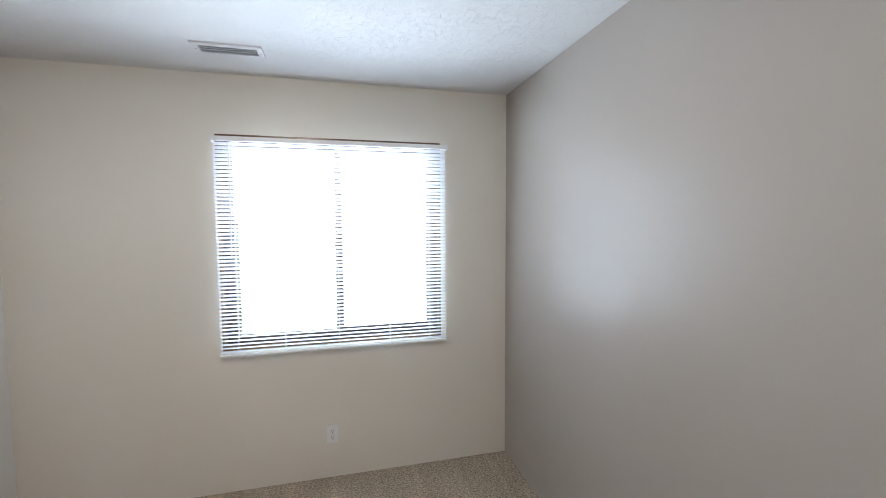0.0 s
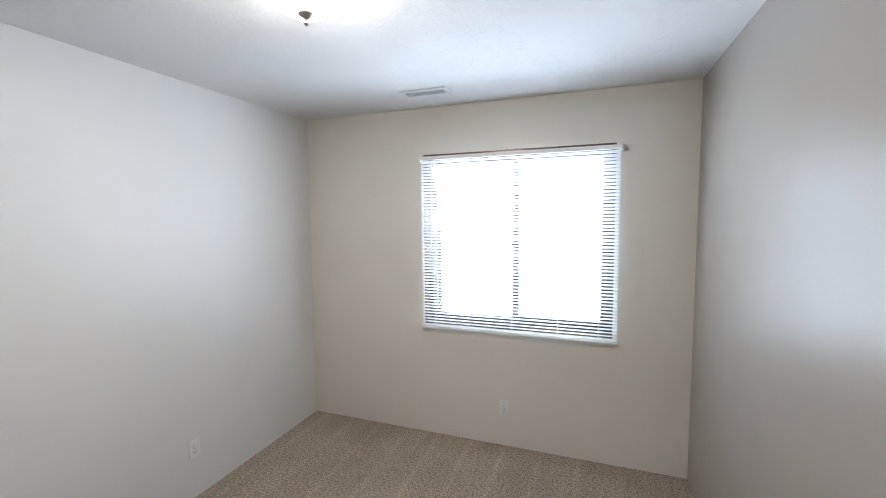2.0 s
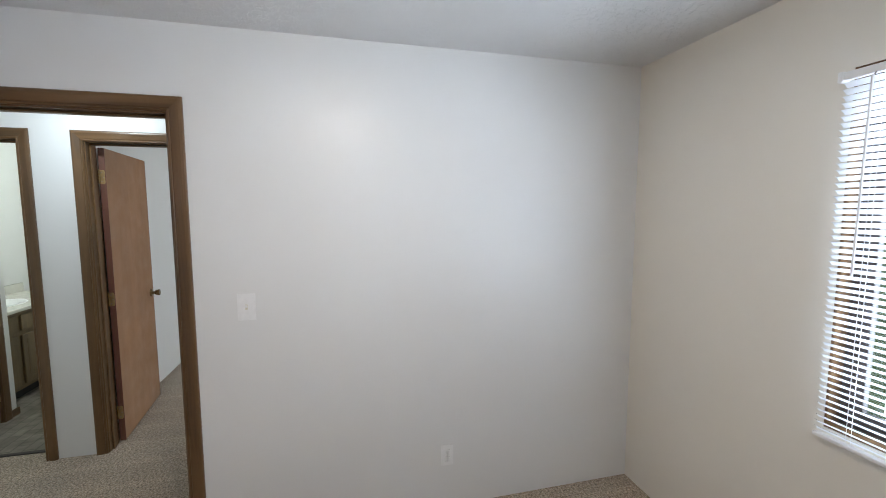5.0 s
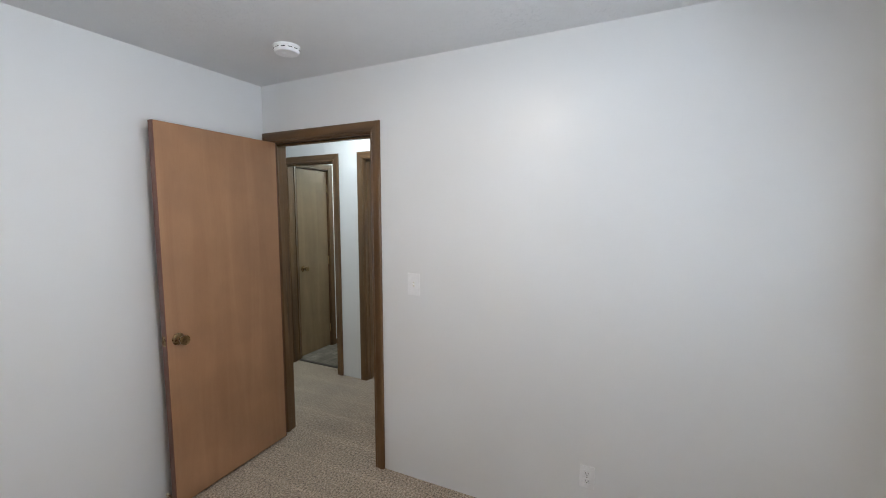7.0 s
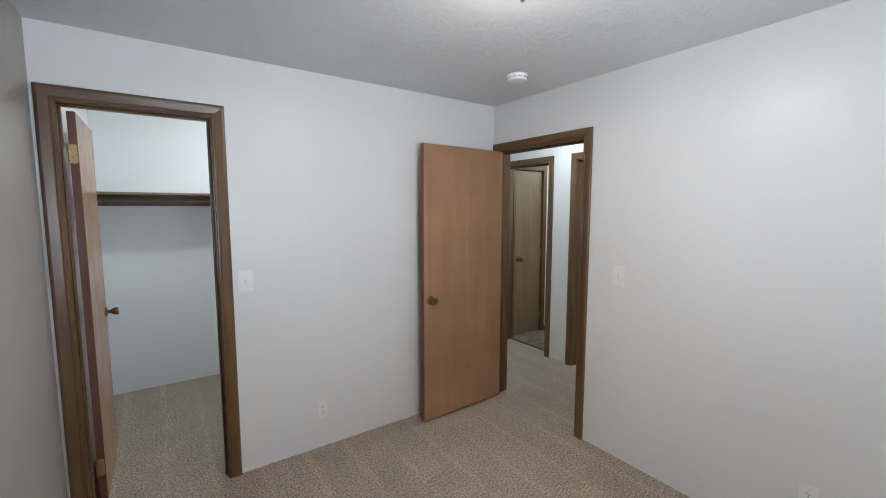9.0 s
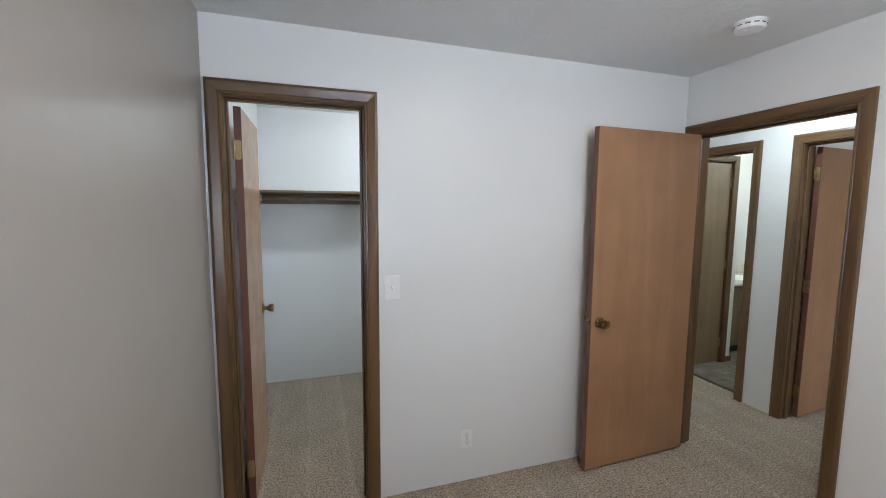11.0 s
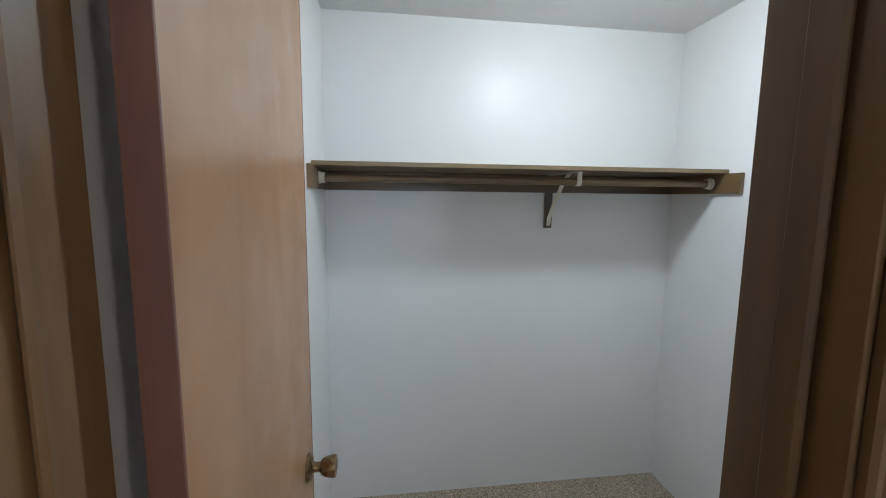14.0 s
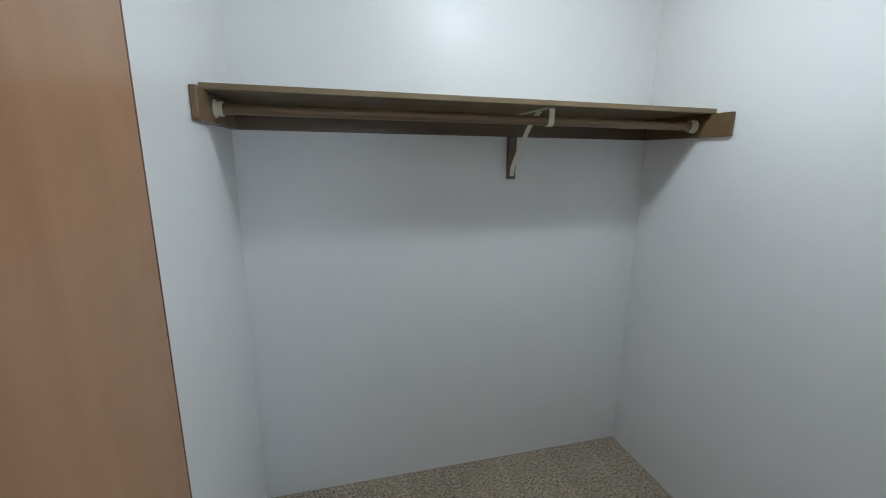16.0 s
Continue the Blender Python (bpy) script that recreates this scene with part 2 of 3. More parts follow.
def pierced(axis, w0, w1, u0, u1, holes):
    """A wall between faces w0 and w1 along u, as one body with holes (u0, u1, z0, z1)."""
    us = sorted({u0, u1, *(h[0] for h in holes), *(h[1] for h in holes)})
    zs = sorted({0.0, 2.44, *(h[2] for h in holes), *(h[3] for h in holes)})
    bm, made = bmesh.new(), {}

    def v(i, j, k):
        if (i, j, k) not in made:
            u, z, w = us[i], zs[j], (w0, w1)[k]
            made[i, j, k] = bm.verts.new((u, w, z) if axis == "x" else (w, u, z))
        return made[i, j, k]

    def solid(i, j):
        if not (0 <= i < len(us) - 1 and 0 <= j < len(zs) - 1):
            return False
        cu, cz = (us[i] + us[i + 1]) / 2, (zs[j] + zs[j + 1]) / 2
        return not any(h[0] < cu < h[1] and h[2] < cz < h[3] for h in holes)

    for i in range(len(us) - 1):
        for j in range(len(zs) - 1):
            if not solid(i, j):
                continue
            for k in (0, 1):
                bm.faces.new((v(i, j, k), v(i + 1, j, k), v(i + 1, j + 1, k), v(i, j + 1, k)))
            for di, dj, a, b in ((-1, 0, (i, j), (i, j + 1)), (1, 0, (i + 1, j), (i + 1, j + 1)), (0, -1, (i, j), (i + 1, j)), (0, 1, (i, j + 1), (i + 1, j + 1))):
                if not solid(i + di, j + dj):
                    bm.faces.new((v(*a, 0), v(*b, 0), v(*b, 1), v(*a, 1)))
    bmesh.ops.recalc_face_normals(bm, faces=bm.faces[:])
    return bm


def lathe(profile, n=32, m=None):
    """A turned body round z from (radius, height) pairs."""
    bm = bmesh.new()
    rings = []
    for r, h in profile:
        if r < 1e-5:
            rings.append([bm.verts.new((0, 0, h))])
        else:
            rings.append([bm.verts.new((r * math.cos(2 * math.pi * i / n), r * math.sin(2 * math.pi * i / n), h)) for i in range(n)])
    for a, b in zip(rings, rings[1:]):
        for i in range(n):
            j = (i + 1) % n
            if len(a) == 1 and len(b) > 1:
                bm.faces.new((a[0], b[i], b[j]))
            elif len(b) == 1 and len(a) > 1:
                bm.faces.new((a[i], b[0], a[j]))
            elif len(a) > 1:
                bm.faces.new((a[i], b[i], b[j], a[j]))
    bmesh.ops.recalc_face_normals(bm, faces=bm.faces[:])
    if m:
        bmesh.ops.transform(bm, matrix=m, verts=bm.verts[:])
    return bm


def rod(p0, p1, r, n=16):
    p0, p1 = Vector(p0), Vector(p1)
    d = p1 - p0
    m = Matrix.Translation(p0) @ d.to_track_quat("Z", "Y").to_matrix().to_4x4()
    return lathe([(0, 0), (r, 0), (r, d.length), (0, d.length)], n, m)


def part(name, bm, material, parent=None, label="", smooth=False):
    me = bpy.data.meshes.new(name)
    if smooth:
        for f in bm.faces:
            f.smooth = True
    bm.to_mesh(me)
    bm.free()
    if smooth:
        me.set_sharp_from_angle(angle=radians(38))
    me.materials.append(material)
    ob = new(name, me)
    ob.parent = parent
    return tagged(ob, label)


def thing(name, label, category, m=None, group="", kind=""):
    ob = new(name)
    ob.empty_display_size = 0.1
    if m:
        ob.matrix_world = m
    return tagged(ob, label, category, group, kind)


def structure(name, bm, material, label, category):
    return tagged(part(name, bm, material), label, category, kind="structure")


# ---------------- structure ----------------
X1, Y1, H = 2.785, 3.29, 2.44
TOP = 2.068
CTOP = 2.092

structure("floor", one_box(-4.72, -1.9, -0.12, 2.9, 3.44, 0), M_CARPET, "beige textured loop carpet with vacuum tracks", "carpet")
structure("bathroom_floor", one_box(-3.3, -1.65, 0, -1.172, -0.215, 0.004), M_VINYL, "dark slate-look vinyl bathroom flooring", "floor")
structure("ceiling", one_box(-4.72, -1.9, H, 2.9, 3.44, H + 0.12), M_CEIL, "white stomp-textured plaster ceiling", "ceiling")

# window openings x0, x1, z0, z1
WX0, WX1, WZ0, WZ1 = 1.021, 2.331, 0.855, 2.107
# far bedroom opening, added out of view to let fill light in
FX0, FX1 = -3.4, -2.1
structure("wall_north", pierced("x", Y1, Y1 + 0.15, -4.72, 2.9, [(WX0, WX1, WZ0, WZ1), (FX0, FX1, WZ0, WZ1)]), M_WALL, "painted wall around the bedroom window, warm lamplight in its colour", "wall")
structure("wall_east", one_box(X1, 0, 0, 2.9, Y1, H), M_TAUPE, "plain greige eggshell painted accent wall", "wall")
CX0, CX1 = 2.079, 2.700       # closet doorway
structure("wall_south", pierced("x", -0.115, 0, 0, 2.75, [(CX0 - 0.02, CX1 + 0.02, 0, CTOP + 0.02)]), M_WALL2, "white painted wall with the closet doorway", "wall")
EY0, EY1, ETOP = 0.078, 0.885, 2.056   # entry doorway
structure("wall_west", pierced("y", -0.115, 0, -0.115, Y1, [(EY0 - 0.02, EY1 + 0.02, 0, ETOP + 0.02)]), M_WALL2, "off-white painted wall with the entry doorway", "wall")
structure("wall_closet_east", one_box(2.75, -1.895, 0, 2.9, 0, H), M_WALL2, "white painted closet side wall", "wall")
structure("wall_closet_south", one_box(0.815, -1.895, 0, 2.75, -1.78, H), M_WALL2, "white painted closet back wall", "wall")
structure("wall_closet_west", one_box(0.815, -1.78, 0, 0.93, -0.115, H), M_WALL2, "white painted closet end wall", "wall")

HX = -1.05                     # hall wall face
DY0, DY1 = 0.056, 0.885        # far bedroom doorway
BY0, BY1 = -0.935, -0.306      # bathroom doorway
structure("wall_hall_west", pierced("y", HX - 0.115, HX, -1.3, Y1, [(BY0 - 0.02, BY1 + 0.02, 0, TOP + 0.02), (DY0 - 0.02, DY1 + 0.02, 0, TOP + 0.02)]), M_WALL2, "white painted hall wall with two doorways", "wall")
structure("wall_hall_north", one_box(HX, 1.15, 0, -0.115, 1.265, H), M_WALL2, "white painted wall closing the hall", "wall")
structure("wall_hall_south", one_box(HX - 0.115, -1.415, 0, -0.115, -1.3, H), M_WALL2, "white painted wall at the end of the hall", "wall")
structure("wall_hall_east", one_box(-0.115, -1.415, 0, 0, -0.115, H), M_WALL2, "white painted hall side wall", "wall")
structure("wall_bath_north", one_box(-4.6, -0.215, 0, HX - 0.115, -0.1, H), M_WALL2, "white wall between bathroom and far bedroom", "wall")
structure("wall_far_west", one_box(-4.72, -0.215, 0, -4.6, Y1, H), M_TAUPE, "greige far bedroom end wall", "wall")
LX0, LX1 = -1.696, -1.225       # linen door
structure("wall_linen", pierced("x", -1.06, -0.955, -1.84, HX - 0.115, [(LX0 - 0.02, LX1 + 0.02, 0, TOP + 0.02)]), M_WALL2, "pale wall around the linen cupboard door", "wall")
structure("wall_linen_side", one_box(-1.84, -1.65, 0, -1.74, -1.06, H), M_WALL2, "pale side wall of the vanity alcove", "wall")
structure("wall_bath_south", one_box(-3.4, -1.765, 0, -1.74, -1.65, H), M_WALL2, "pale wall behind the bathroom vanity", "wall")
structure("wall_bath_west", one_box(-3.4, -1.65, 0, -3.3, -0.215, H), M_WALL2, "pale bathroom end wall", "wall")

structure("baseboard", one_box(-1.854, -0.9545, 0.004, LX0 - 0.075, -0.942, 0.06, 0.003, 2), M_TRIM_X, "brown stained baseboard by the linen cupboard", "baseboard")
structure("threshold", one_box(-1.19, BY0, 0.0005, -1.155, BY1, 0.007, 0.003, 2), M_BRONZE, "dark metal strip between carpet and vinyl", "threshold")

gbm = bmesh.new()
bmesh.ops.create_grid(gbm, x_segments=1, y_segments=1, size=1500, matrix=pose(0, 0, -0.6))
structure("ground", gbm, M_GRASS, "lawn outside the house", "lawn")


# ---------------- door frames ----------------
PROFILE = [(0.006, 0), (0.006, 0.008), (0.010, 0.012), (0.016, 0.012), (0.019, 0.009), (0.023, 0.012), (0.058, 0.018), (0.068, 0.016), (0.072, 0.011), (0.072, 0)]


def strip(pts_a, pts_b, place):
    """A moulding between two cut ends, given as (u, v, d) rows."""
    bm = bmesh.new()
    a = [bm.verts.new(place(*p)) for p in pts_a]
    b = [bm.verts.new(place(*p)) for p in pts_b]
    n = len(a)
    for i in range(n):
        j = (i + 1) % n
        bm.faces.new((a[i], a[j], b[j], b[i]))
    bm.faces.new(a)
    bm.faces.new(b[::-1])
    bmesh.ops.recalc_face_normals(bm, faces=bm.faces[:])
    return bm


def door_frame(u0, u1, h, face_a, face_b, axis, label, stop_from, clip0=0.072, clip1=0.072):
    """Jambs, stops and mitred casings round an opening in a wall between face_a < face_b."""
    t = thing("door_frame", label, "door frame", kind="structure")
    head_mat = M_TRIM_X if axis == "x" else M_TRIM_Y

    def at(u, v, w):
        return (u, w, v) if axis == "x" else (w, u, v)

    def bx(u0_, u1_, z0, z1, w0, w1, soft=0.0015):
        return one_box(*at(u0_, z0, w0), *at(u1_, z1, w1), soft, 1)

    part("jamb", bx(u0 - 0.02, u0, 0, h, face_a - 0.001, face_b + 0.001), M_TRIM, t)
    part("jamb", bx(u1, u1 + 0.02, 0, h, face_a - 0.001, face_b + 0.001), M_TRIM, t)
    part("head_jamb", bx(u0 - 0.02, u1 + 0.02, h, h + 0.02, face_a - 0.001, face_b + 0.001), head_mat, t)
    s0, s1 = stop_from, stop_from + 0.036
    part("door_stop", bx(u0, u0 + 0.011, 0, h - 0.011, s0, s1, 0.004), M_TRIM, t)
    part("door_stop", bx(u1 - 0.011, u1, 0, h - 0.011, s0, s1, 0.004), M_TRIM, t)
    part("door_stop", bx(u0, u1, h - 0.011, h, s0, s1, 0.004), head_mat, t)
    for face, sign in ((face_b, 1), (face_a, -1)):
        def place(u, v, d):
            return at(u, v, face + sign * (d + 0.002))
        cut0 = [(min(w, clip0), d) for w, d in PROFILE]
        cut1 = [(min(w, clip1), d) for w, d in PROFILE]
        part("casing", strip([(u0 - w, 0, d) for w, d in cut0], [(u0 - w, h + w, d) for w, d in cut0], place), M_TRIM, t)
        part("casing", strip([(u1 + w, 0, d) for w, d in cut1], [(u1 + w, h + w, d) for w, d in cut1], place), M_TRIM, t)
        part("head_casing", strip([(u0 - w0, h + w, d) for (w, d), (w0, _) in zip(PROFILE, cut0)],
                                  [(u1 + w1, h + w, d) for (w, d), (w1, _) in zip(PROFILE, cut1)], place), head_mat, t)
    return t


door_frame(EY0, EY1, ETOP, -0.115, 0, "y", "brown stained wooden frame of the bedroom entry", -0.075)
door_frame(CX0, CX1, CTOP, -0.115, 0, "x", "brown stained wooden frame of the closet doorway, scuffed", -0.07)
door_frame(DY0, DY1, TOP, HX - 0.115, HX, "y", "brown stained wooden frame of the far bedroom doorway", HX - 0.07)
door_frame(BY0, BY1, TOP, HX - 0.115, HX, "y", "brown stained wooden frame of the bathroom doorway", HX - 0.07, clip0=0.045)
door_frame(LX0, LX1, TOP, -1.06, -0.955, "x", "brown stained frame of the linen cupboard", -1.05, clip1=0.045)


# ---------------- doors ----------------
KNOB = [(0, 0), (0.033, 0), (0.033, 0.003), (0.027, 0.009), (0.014, 0.012), (0.0115, 0.016), (0.0115, 0.028),
        (0.017, 0.031), (0.0215, 0.038), (0.0245, 0.050), (0.026, 0.060), (0.0245, 0.064), (0.018, 0.0655), (0.012, 0.063), (0, 0.063)]


def hinge(parent, z, leaf_plane):
    """A butt hinge at the pivot: one leaf on the door's edge."""
    lb = one_box(-0.0012, leaf_plane[0], z - 0.047, 0.0025, leaf_plane[1], z + 0.047)
    ends = [e for e in lb.edges if abs(e.verts[0].co.x - e.verts[1].co.x) > 0.002]
    bmesh.ops.bevel(lb, geom=ends, offset=0.010, segments=4, affect="EDGES", profile=0.5)
    hb = part("hinge", lb, M_HINGE, parent, "worn brass hinge")
    for k in range(5):
        z0 = z - 0.045 + k * 0.018
        part("knuckle", rod((-0.004, 0, z0 + 0.0006), (-0.004, 0, z0 + 0.0174), 0.0055, 12), M_HINGE, hb, smooth=True)
    part("pin_tip", lathe([(0, 0.0495), (0.003, 0.049), (0.0045, 0.046), (0.0045, 0.045)], 12, pose(-0.004, 0, z)), M_HINGE, hb, smooth=True)
    mid = (leaf_plane[0] + leaf_plane[1]) / 2
    for dz, dy in ((-0.03, 0.004), (0, -0.006), (0.03, 0.004)):
        part("screw", rod((-0.0010, mid + dy, z + dz), (-0.0021, mid + dy, z + dz), 0.0035, 10), M_NICKEL, hb)


def door(name, label, m, width, height, side, veneer, knob_z=0.94, hinges=(0.22, 1.03, 1.86), faces=(1, -1)):
    """A flush door from its hinge along local x; the slab lies on local y between 0 and side * 0.035."""
    t = thing(name, label, "door", m)
    y0, y1 = sorted((0.0, side * 0.035))
    part("slab", one_box(0.0025, y0 + 0.001, 0.014, width - 0.002, y1 - 0.001, height, 0.0015, 1), veneer, t)
    part("hinge_edge", one_box(0.0, y0 + 0.0003, 0.014, 0.0045, y1 - 0.0003, height, 0.0008, 1), M_DOOR_EDGE, t, "dark red-brown door edge")
    part("latch_edge", one_box(width - 0.0045, y0 + 0.0003, 0.014, width, y1 - 0.0003, height, 0.0008, 1), M_DOOR_EDGE, t, "dark red-brown door edge")
    for z in hinges:
        hinge(t, z, (y0 + 0.002, y1 - 0.004) if side > 0 else (y0 + 0.004, y1 - 0.002))
    kx = width - 0.062
    for f in faces:
        yy = y1 if f > 0 else y0
        rot = pose(kx, yy, knob_z, -90 if f > 0 else 90, 0, 0)
        kb = lathe(KNOB, 16, rot)
        part("knob", kb, M_BRASS, t, "antique brass tulip door knob", smooth=True)
    part("latch_plate", one_box(width - 0.0005, (y0 + y1) / 2 - 0.012, knob_z - 0.028, width + 0.0012, (y0 + y1) / 2 + 0.012, knob_z + 0.028, 0.0004, 1), M_BRASS, t)
    part("latch_bolt", one_box(width, (y0 + y1) / 2 - 0.006, knob_z - 0.008, width + 0.009, (y0 + y1) / 2 + 0.006, knob_z + 0.008, 0.002, 1), M_BRASS, t)
    return t


entry = door("bedroom_door", "tan wood veneer flush door standing open against the wall", pose(0.012, 0.092, 0, 0, 0, 1.8), 0.783, 2.058, 1, M_DOOR, 0.93)
closet_door = door("closet_door", "tan wood veneer closet door swung open into closet", pose(2.681, -0.128, 0, 0, 0, -90.6), 0.592, 2.076, -1, M_DOOR, 0.955, hinges=(0.22, 1.87))
far_door = door("far_bedroom_door", "red-tan wood veneer door open into far bedroom", pose(HX - 0.12, 0.062, 0, 0, 0, 185.4), 0.77, 2.052, -1, M_DOOR, 0.94)
linen_door = door("linen_cupboard_door", "closed olive-brown flush linen cupboard door", pose(LX0 + 0.003, -0.962, 0, 0, 0, 0), LX1 - LX0 - 0.006, 2.055, -1, M_OLIVE, 0.98, faces=(1,))

# doorstop near the foot of the entry door
ds = thing("hinge_doorstop", "small brass door stop near the door foot", "door stop", pose(0.772, 0.092, 0.035))
part("stem", rod((0, 0, 0), (0, -0.045, 0.004), 0.004), M_BRASS, ds, smooth=True)
part("rubber_tip", rod((0, -0.045, 0.004), (0, -0.060, 0.005), 0.008), M_IVORY, ds, smooth=True)
part("flange", rod((0, 0, 0), (0, -0.003, 0), 0.011), M_BRASS, ds, smooth=True)


# ---------------- window and blind ----------------
def window(name, x0, x1, label):
    w = thing(name, label, "window", kind="structure")
    z0, z1, yb = WZ0, WZ1, Y1
    for nm, b in (("reveal_lining", (x0, yb + 0.002, z0, x0 + 0.012, yb + 0.148, z1)), ("reveal_lining", (x1 - 0.012, yb + 0.002, z0, x1, yb + 0.148, z1)),
                  ("head_lining", (x0 + 0.012, yb + 0.002, z1 - 0.012, x1 - 0.012, yb + 0.148, z1)), ("sill", (x0 + 0.012, yb + 0.002, z0, x1 - 0.012, yb + 0.148, z0 + 0.014))):
        part(nm, one_box(*b, 0.002, 1), M_TRIM_X if "sill" in nm or "head" in nm else M_TRIM, w)
    a, b_, c, d = x0 + 0.012, x1 - 0.012, z0 + 0.014, z1 - 0.012
    f = 0.03
    for nm, r in (("window_frame", (a, yb + 0.055, c, a + f, yb + 0.125, d)), ("window_frame", (b_ - f, yb + 0.055, c, b_, yb + 0.125, d)),
                  ("window_frame", (a + f, yb + 0.055, c, b_ - f, yb + 0.125, c + f)), ("window_frame", (a + f, yb + 0.055, d - f, b_ - f, yb + 0.125, d))):
        part(nm, one_box(*r, 0.002, 1), M_BRONZE, w)
    mid = (a + b_) / 2 + 0.014
    for s0, s1, y in ((a + f, mid + 0.025, yb + 0.062), (mid - 0.025, b_ - f, yb + 0.092)):
        sash = part("sash", boxes((s0, y, c + f, s0 + 0.032, y + 0.026, d - f), (s1 - 0.032, y, c + f, s1, y + 0.026, d - f),
                    (s0 + 0.032, y, c + f, s1 - 0.032, y + 0.026, c + f + 0.032), (s0 + 0.032, y, d - f - 0.032, s1 - 0.032, y + 0.026, d - f)), M_BRONZE, w)
        g = part("pane", one_box(s0 + 0.03, y + 0.011, c + f + 0.03, s1 - 0.03, y + 0.015, d - f - 0.03), M_GLASS, sash)
        g.visible_shadow = False
    part("sash_lock", one_box(mid - 0.03, yb + 0.05, 1.44, mid - 0.012, yb + 0.062, 1.47, 0.003, 1), M_BRONZE, w)
    return w


window("window_1", WX0, WX1, "bronze-framed sliding window with brown wood reveal")
# unseen window, added round the far bedroom's fill lamp
window("added_far_window", FX0, FX1, "bronze-framed sliding window added out of view in the far bedroom")


def blind():
    bx0, bx1, by = 1.012, 2.362, 3.258
    t = thing("mini_blind", "white vinyl mini blind, slats tilted open, over window", "blind", pose((bx0 + bx1) / 2, by, 0.83))
    half = (bx1 - bx0) / 2
    ztop = 2.088 - 0.83
    part("headrail", one_box(-half + 0.004, -0.013, ztop - 0.026, half - 0.004, 0.013, ztop, 0.003, 2), M_PLASTIC, t)
    for s in (-1, 1):
        part("bracket", one_box(s * half - 0.008, -0.016, ztop - 0.032, s * half + 0.008, 0.030, ztop + 0.003, 0.004, 2), M_PLASTIC, t, "clear-white plastic end bracket")
    part("bottom_rail", one_box(-half + 0.004, -0.012, 0.0, half - 0.004, 0.012, 0.013, 0.004, 2), M_PLASTIC, t)
    # a curved slat, tilted with its room edge up
    n, w, tilt = 55, 0.0255, radians(37)
    bm = bmesh.new()
    rows = []
    for k in range(6):
        q = k / 5 * 2 - 1
        y, z = q * w / 2, 0.0026 * (1 - q * q)
        yy, zz = y * math.cos(tilt) + z * math.sin(tilt), -y * math.sin(tilt) + z * math.cos(tilt)
        rows.append((bm.verts.new((-half + 0.006, yy, zz)), bm.verts.new((half - 0.006, yy, zz))))
    for (a, b), (c, d) in zip(rows, rows[1:]):
        bm.faces.new((a, b, d, c)).smooth = True
    first = part("slat", bm, M_SLAT, t)
    z0, z1 = 0.028, ztop - 0.042
    first.location.z = z0
    for k in range(1, n):
        o = first.copy()
        scene.collection.objects.link(o)
        o.location.z = z0 + (z1 - z0) * k / (n - 1) + random.uniform(-0.0006, 0.0006)
        o.rotation_euler = (radians(random.uniform(-1.2, 1.2)), 0, 0)
    for x in (-0.57, -0.315, -0.005, 0.305, 0.56):
        for y in (-0.0125, 0.0125):
            part("ladder_cord", rod((x, y, 0.01), (x, y, ztop - 0.02), 0.0011, 6), M_PLASTIC, t)
    part("tilt_wand", rod((-half + 0.095, -0.026, ztop - 0.035), (-half + 0.09, -0.03, ztop - 0.67), 0.0042, 6), M_PLASTIC, t, "hanging clear plastic tilt wand")
    part("wand_hook", rod((-half + 0.095, -0.010, ztop - 0.022), (-half + 0.095, -0.026, ztop - 0.04), 0.002, 6), M_NICKEL, t)
    return t


blind()


# ---------------- ceiling fixtures ----------------
def ceiling_light():
    t = thing("ceiling_light", "lit frosted glass dome ceiling light with nickel finial", "ceiling light", pose(1.33, 1.61, H))
    part("base_plate", lathe([(0, 0), (0.155, 0), (0.158, -0.008), (0.15, -0.022), (0.13, -0.026), (0, -0.026)], 48), M_NICKEL, t, smooth=True)
    prof = [(0.147, -0.024)] + [(0.15 * math.cos(a), -0.03 - 0.102 * math.sin(a)) for a in (radians(x) for x in range(0, 86, 7))] + [(0.006, -0.1325)]
    g = part("glass_dome", lathe(prof, 48), M_DOME, t, "glowing frosted glass dome", smooth=True)
    g.visible_shadow = False
    part("finial", lathe([(0.0, -0.1290), (0.027, -0.1300), (0.026, -0.1340), (0.015, -0.1410), (0.007, -0.1450), (0.006, -0.1510), (0.0095, -0.1560), (0.0095, -0.1610), (0.004, -0.1670), (0, -0.1680)], 24), M_NICKEL, t, smooth=True)


def closet_light():
    t = thing("closet_light", "lit white globe lamp on closet ceiling", "ceiling light", pose(1.72, -0.97, H))
    part("lampholder", lathe([(0, 0), (0.062, 0), (0.062, -0.012), (0.045, -0.024), (0, -0.024)], 32), M_PLASTIC, t, smooth=True)
    prof = [(0.035, -0.022)] + [(0.088 * math.cos(a), -0.102 - 0.08 * math.sin(a)) for a in (radians(x) for x in range(-62, 91, 8))]
    prof.append((0, -0.182))
    g = part("globe", lathe(prof, 40), M_GLOBE, t, "glowing white glass globe", smooth=True)
    g.visible_shadow = False


def small_light(name, label, x, y):
    t = thing(name, label, "ceiling light", pose(x, y, H))
    part("base_plate", lathe([(0, 0), (0.12, 0), (0.12, -0.02), (0, -0.02)], 32), M_NICKEL, t, smooth=True)
    prof = [(0.115 * math.cos(a), -0.02 - 0.07 * math.sin(a)) for a in (radians(k) for k in range(0, 86, 10))] + [(0, -0.091)]
    g = part("glass_dome", lathe(prof, 32), M_GLOBE, t, smooth=True)
    g.visible_shadow = False


